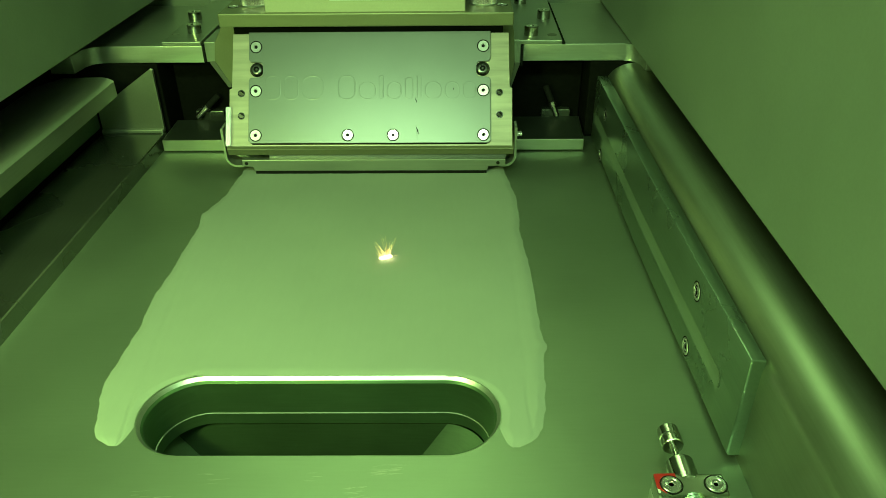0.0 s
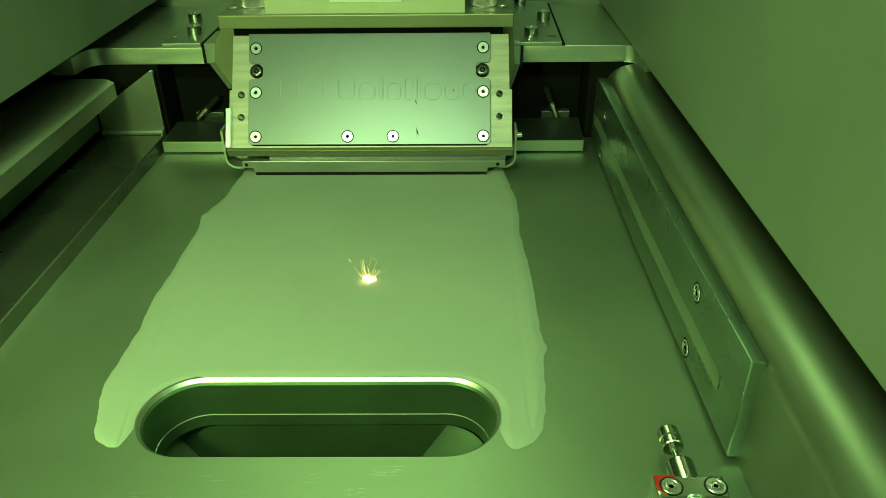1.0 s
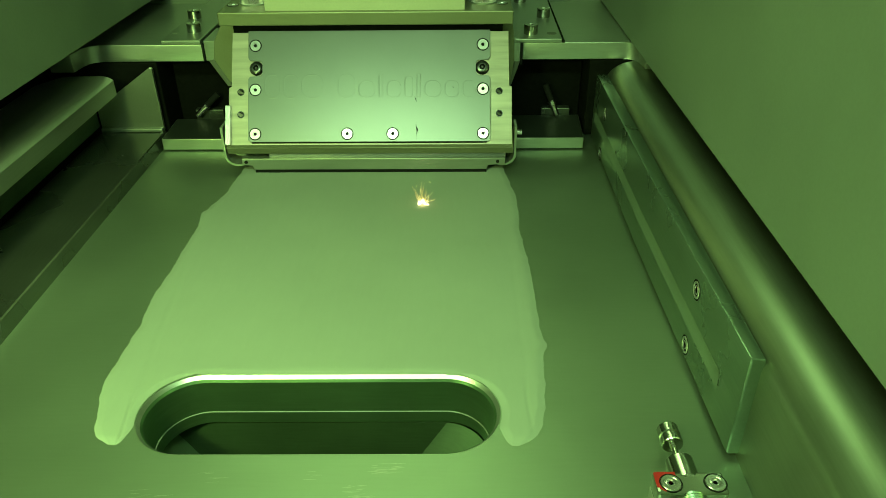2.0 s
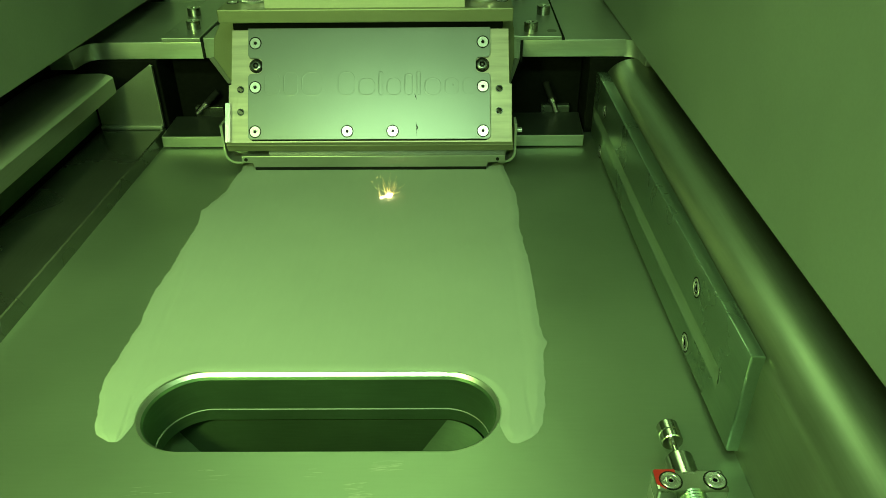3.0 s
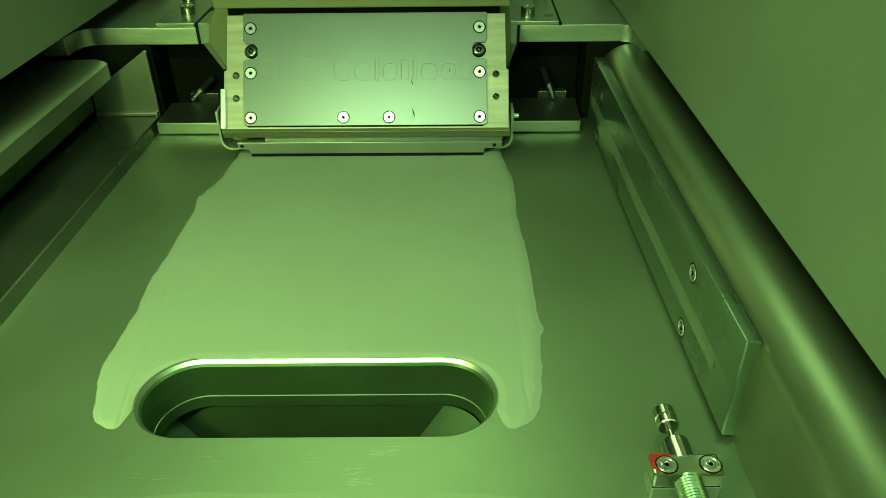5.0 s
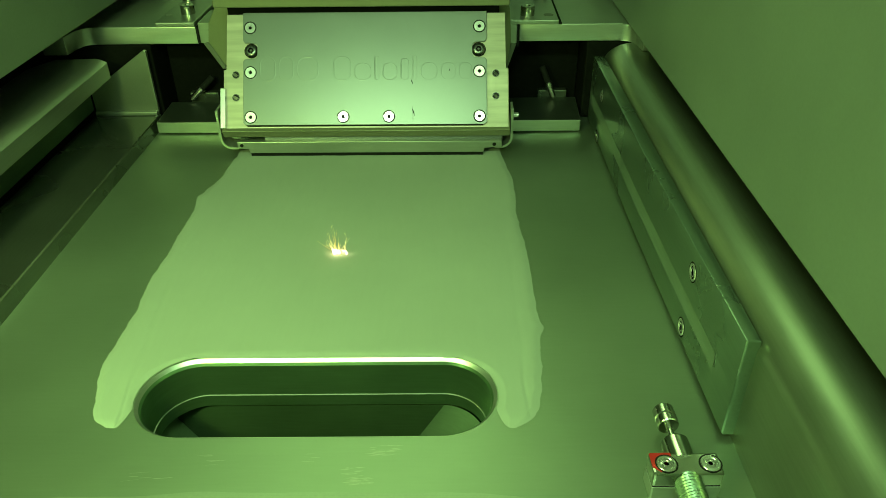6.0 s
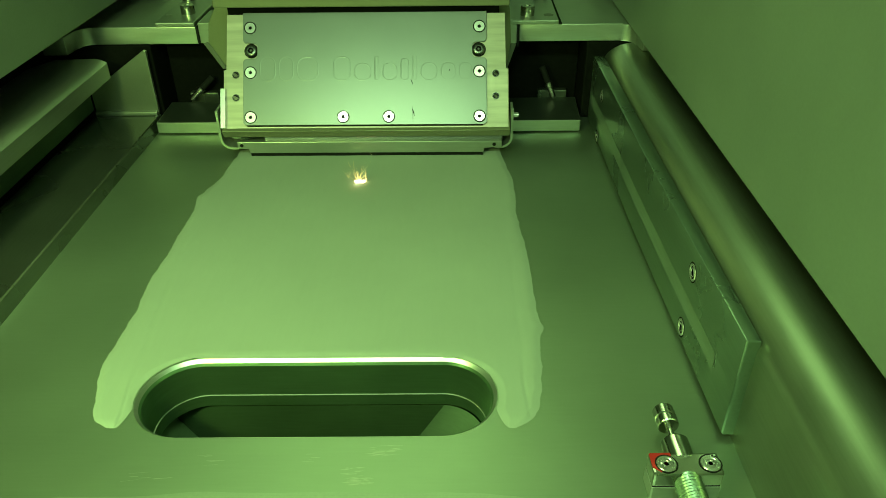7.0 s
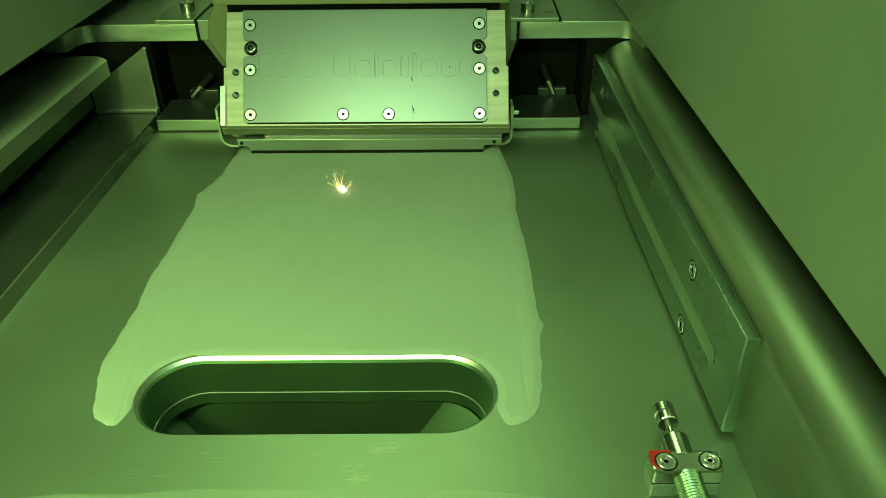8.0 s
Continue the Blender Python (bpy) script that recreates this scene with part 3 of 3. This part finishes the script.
    # blade set forward and black to paint the shadow line below the clamp
    part("blade", slab(-0.0738, 0.0700, 0.4395, 0.4470, 0.0004, 0.0038, 0.0), M_SEAL, recoater, "flexible recoating blade, its black also paints the clamp's shadow")
    # bent hooks at both ends
    for s, x in ((-1, -0.0915), (1, 0.0874)):
        path = [(x, 0.0300), (x, 0.0135)] + [(x - s * 0.0065 + s * 0.0065 * math.cos(a), 0.0120 - 0.0065 * math.sin(a)) for a in np.linspace(0, math.pi / 2, 7)] + [(x - s * 0.0100, 0.0055)]
        smooth(part("hook", extrude(sheet_path(path, 0.0014), "y", 0.4410, 0.4530), M_SHELF, recoater, "thin bent steel hook"), 40)
    bm = slab(-0.0900, -0.0866, -0.0020, 0.0228, -0.0016, 0.0012, 0.0003)
    bmesh.ops.transform(bm, matrix=su, verts=bm.verts)
    part("side_strip", bm, M_SCREW, recoater, "pale bright strip at the holder's edge")
    smooth(part("hook_pin", turned([(0.0001, 0), (0.0016, 0), (0.0016, 0.003), (0.0001, 0.003)], 16, Matrix.Translation((0.0884, 0.4460, 0.0245)) @ pose(0, 0, 0, 0, 90, 0)), M_SCREW, recoater), 30)
    # wings behind the holder: a bright lug beside the bridge, an olive cheek and a bevel below it
    left = [(-0.0900, 0.0790), (-0.0990, 0.0775), (-0.1052, 0.0668), (-0.1074, 0.0546), (-0.0990, 0.0390), (-0.0900, 0.0390)]
    right = [(0.0800, 0.0790), (0.0872, 0.0780), (0.0882, 0.0720), (0.0894, 0.0530), (0.0872, 0.0385), (0.0800, 0.0385)]
    for pts in (left, right):
        part("cheek", extrude(pts, "y", 0.4984, 0.5300, 0.0004), M_TOP, recoater, "olive side cheek of the recoater")
    left = [(-0.1127, 0.0536), (-0.1127, 0.0668), (-0.1058, 0.0668), (-0.1045, 0.0650), (-0.1060, 0.0536)]
    right = [(0.0932, 0.0520), (0.0932, 0.0666), (0.0876, 0.0680), (0.0880, 0.0520)]
    for pts in (left, right):
        part("lug", extrude(pts, "y", 0.4990, 0.5300, 0.0004), M_SHELF, recoater, "ground steel lug beside the bridge")
    # flat dark plates paint the shade of the bevels' undersides
    left = [(-0.1110, 0.0535), (-0.1076, 0.0546), (-0.0990, 0.0388), (-0.0990, 0.0364), (-0.1012, 0.0364)]
    right = [(0.0931, 0.0519), (0.0896, 0.0525), (0.0870, 0.0384), (0.0850, 0.0356), (0.0878, 0.0356)]
    for pts in (left, right):
        part("bevel", extrude(pts, "y", 0.4987, 0.5290, 0.0003), M_DARK, recoater, "flat plate painted dark as a shaded bevelled underside")
    # top plate, block, knobs, label
    part("top_plate", slab(-0.0915, 0.0855, 0.4700, 0.5450, 0.0835, 0.0915, 0.0007), M_TOP, recoater, "olive anodised top plate")
    # black block paints the shade between top plate and cover panel
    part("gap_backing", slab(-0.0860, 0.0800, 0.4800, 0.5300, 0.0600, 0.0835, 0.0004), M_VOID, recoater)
    # unseen upper part added tall to keep rear light off the far deck
    part("hopper_block", slab(-0.0634, 0.0567, 0.4735, 0.5600, 0.0890, 0.2400, 0.0007), M_BLOCK, recoater, "beige hopper block")
    part("label_plate", slab(-0.0240, 0.0187, 0.4729, 0.4736, 0.0980, 0.1200, 0.0002), M_LABEL, recoater, "white paper label")
    for x in (-0.0744, 0.0683):
        teeth = []
        for i in range(96):
            a = 2 * math.pi * i / 96
            r = 0.0084 if i % 2 else 0.0079
            teeth.append((x + r * math.cos(a), 0.4937 + r * math.sin(a)))
        smooth(part("knurled_knob", extrude(teeth, "z", 0.0924, 0.1030), M_SCREW, recoater, "knurled steel knob"), 50)
        smooth(part("washer", turned([(0.0001, 0), (0.0088, 0), (0.0088, 0.0009), (0.0001, 0.0009)], 28, pose(x, 0.4937, 0.0915)), M_SHELF, recoater), 30)
    for x in (-0.0862, 0.0795):
        socket_screw(recoater, pose(x, 0.4880, 0.0916), 0.0032, 0.0004)


build_recoater()


# ---- clamp on the deck, near the guide plate ----
def build_clamp():
    stop = thing("screw_clamp", "small steel screw clamp with a red-marked corner on the deck", "clamp")
    m = pose(0.1254, 0.1885, 0, 0, 0, 0.8)
    at = lambda x, y, z, *r: m @ pose(x, y, z, *r)
    part("base", slab(-0.0112, 0.0114, -0.0050, 0.0036, 0.0001, 0.0058, 0.0006, m), M_SHELF, stop)
    part("block", slab(-0.0112, 0.0114, -0.0050, 0.0036, 0.0062, 0.0125, 0.0009, m), M_TURNED, stop, "polished steel block")
    part("red_corner", extrude([(-0.0110, 0.0030), (-0.0110, -0.0022), (-0.0086, -0.0044), (-0.0062, -0.0012), (-0.0040, 0.0010), (-0.0040, 0.0034), (-0.0104, 0.0034)], "z", 0.0124, 0.01265), M_RED, stop, "red lacquer mark")
    bpy.context.view_layer.update()
    stop.children[-1].matrix_basis = m
    for x in (-0.0063, 0.0078):
        socket_screw(stop, at(x, -0.0011, 0.0126), 0.0033, 0.0004, dish=True)
    # black filler paints the shade in the gap between base and block
    part("shim", slab(-0.0108, 0.0110, -0.0046, 0.0030, 0.0057, 0.0063, 0.0, m), M_HOLE, stop)
    axis = at(0.0002, 0.0040, 0.0085, -90, 0, 0)
    smooth(part("collar", turned([(0.0001, -0.002), (0.0047, -0.002), (0.0047, 0.0070), (0.0042, 0.0076), (0.0001, 0.0076)], 24, axis), M_TURNED, stop, "steel collar"), 30)
    smooth(part("shank", turned([(0.0001, 0.0074), (0.0011, 0.0074), (0.0011, 0.0152), (0.0001, 0.0152)], 16, axis), M_TURNED, stop), 30)
    smooth(part("knob", turned([(0.0001, 0.0146), (0.0034, 0.0146), (0.0037, 0.0150), (0.0037, 0.0176), (0.0033, 0.0179), (0.0033, 0.0184), (0.0037, 0.0187), (0.0037, 0.0222), (0.0033, 0.0228), (0.0017, 0.0228), (0.0015, 0.0208), (0.0001, 0.0208)], 28, axis), M_TURNED, stop, "round thumb knob"), 30)
    prof = [(0.0001, -0.040)]
    for k in range(29):
        z = -0.0395 + k * 0.00109
        prof += [(0.0041, z), (0.0045, z + 0.00055)]
    prof += [(0.0040, -0.0080), (0.0001, -0.0080)]
    smooth(part("threaded_rod", turned(prof, 24, axis), M_PLATE, stop, "threaded steel rod"), 60)


build_clamp()


# ---- sparks at the melt spot ----
def build_burst(name, seed, count, scale, label):
    rng = random.Random(seed)
    burst = thing(name, label, "sparks", "sparks over the powder")
    embers, streaks = [], []
    for i in range(max(4, (count * 2) // 5)):
        bm = bmesh.new()
        bmesh.ops.create_icosphere(bm, subdivisions=2, radius=0.00042 * scale * rng.uniform(0.8, 1.3))
        for v in bm.verts:
            v.co *= 1 + 0.35 * noise.noise(v.co * 1500 + Vector((i * 7.0, seed, 0)))
        embers.append(smooth(part("ember", bm, M_CORE, burst), 180))
    for i in range(count):
        length, r = scale * (0.0030 + min(0.0105, rng.expovariate(1 / 0.0038))), rng.uniform(0.00005, 0.00011)
        faint = i % 3 == 1
        if i >= count - 2:      # short droplets thrown clear
            length, r, faint = scale * 0.0018, 0.00010, False
        bend = rng.uniform(-0.16, 0.16) * length
        rings = []
        for k in range(7):
            u = k / 6
            rr = r * (1 - 0.8 * u)
            rings.append([(bend * u * u + rr * math.cos(a), rr * math.sin(a), length * u) for a in (0, 2.09, 4.19)])
        streaks.append(part("spark", loft(rings), M_FAINT if faint else M_STREAK, burst))
    return burst, embers, streaks


BURST = build_burst("spark_burst", 3, 26, 1.0, "glowing yellow spark burst where the laser melts powder")
SECOND = build_burst("spark_burst", 9, 12, 0.7, "smaller glowing spark burst beside the melt spot")

SPOTS = [(0,16,340), (0.1,14,328), (0.2,10,331), (0.3,8,334), (0.4,-15,328), (0.5,-10,335), (0.6,-6,328), (0.7,-11,323), (0.8,-11,322), (0.9,-5,327), (1,8,321), (1.1,6,323), (1.2,-4,340), (1.3,-7,340), (1.4,-16,397), (1.5,-5,398), (1.6,7,402), (1.7,18,396), (2.8,19,400), (2.9,18,401), (3,12,403), (3.1,-13,406), (3.2,-8,403), (3.3,-15,402), (3.4,1,404), (3.5,2,396), (3.6,-5,374), (3.7,-9,402), (3.8,2,405), (5.8,-13,331), (5.9,-12,324), (6,-6,328), (6.1,-10,328), (6.2,-15,327), (6.3,-15,333), (6.4,4,327), (6.5,7,323), (6.6,-2,337), (6.7,-3,340), (6.8,-21,402), (6.9,-15,410), (7,-3,403), (7.1,10,398), (7.2,22,404), (7.3,-2,369), (7.4,9,394), (7.5,16,389), (7.6,8,390), (7.7,14,386), (7.8,-10,393), (7.9,-5,389), (8,-12,391)]
ASIDE = {0.2: (17, 329), 1.5: (-10, 412), 1.7: (23, 408), 3.7: (7, 374), 3.8: (-3, 412), 6.3: (-6, 331), 6.5: (4, 323), 7.2: (20, 409), 7.4: (16, 395)}


def motions():
    rng = random.Random(21)
    deep = 0.040
    spots = {round(t, 2): (x / 1000, y / 1000) for t, x, y in SPOTS}
    for k in range(18, 28):      # the scan goes on while unseen
        spots[k / 10] = (0.012 + 0.022 * math.sin(k * 2.3), 0.402 + 0.006 * math.cos(k * 1.7))
    for k in range(54, 58):
        spots[k / 10] = (-0.026 + 0.012 * math.sin(k * 2.1), 0.338 + 0.006 * math.cos(k))
    main, aside = [], []
    for k in range(81):
        t = k / 10
        if t in spots:
            x, y = spots[t]
            main.append((t, pose(x, y, 0.0012)))
            ax, ay = ASIDE.get(t, (x * 1000 + rng.uniform(-4, 4), y * 1000 + rng.uniform(-2, 1)))
            aside.append((t, pose(ax / 1000, ay / 1000, 0.0012)))
        else:
            main.append((t, pose(0.0, 0.38, -deep)))
            aside.append((t, pose(0.004, 0.38, -deep)))
    walk(BURST[0], main)
    walk(SECOND[0], aside)
    for (burst, embers, streaks), spread in ((BURST, 0.0020), (SECOND, 0.0013)):
        for e in embers:
            walk(e, [(k / 10, pose(rng.uniform(-1, 1) * spread, rng.uniform(-0.5, 0.6) * spread, abs(rng.gauss(0, 0.0009))))  for k in range(81)])
        for s in streaks:
            rows = []
            loose = s in streaks[-2:]      # thrown clear of the melt spot
            for k in range(81):
                if loose:
                    rows.append((k / 10, pose(rng.uniform(-0.008, 0.006), rng.uniform(-0.002, 0.004), rng.uniform(0.002, 0.016), rng.uniform(-30, 30), rng.uniform(-40, 30), 0)))
                    continue
                rows.append((k / 10, pose(rng.uniform(-0.8, 0.8) * spread, rng.uniform(-0.3, 0.3) * spread, 0.0005,
                                          rng.uniform(-25, 20), max(-70, min(70, rng.gauss(-4, 27))), 0)))
            walk(s, rows)


motions()
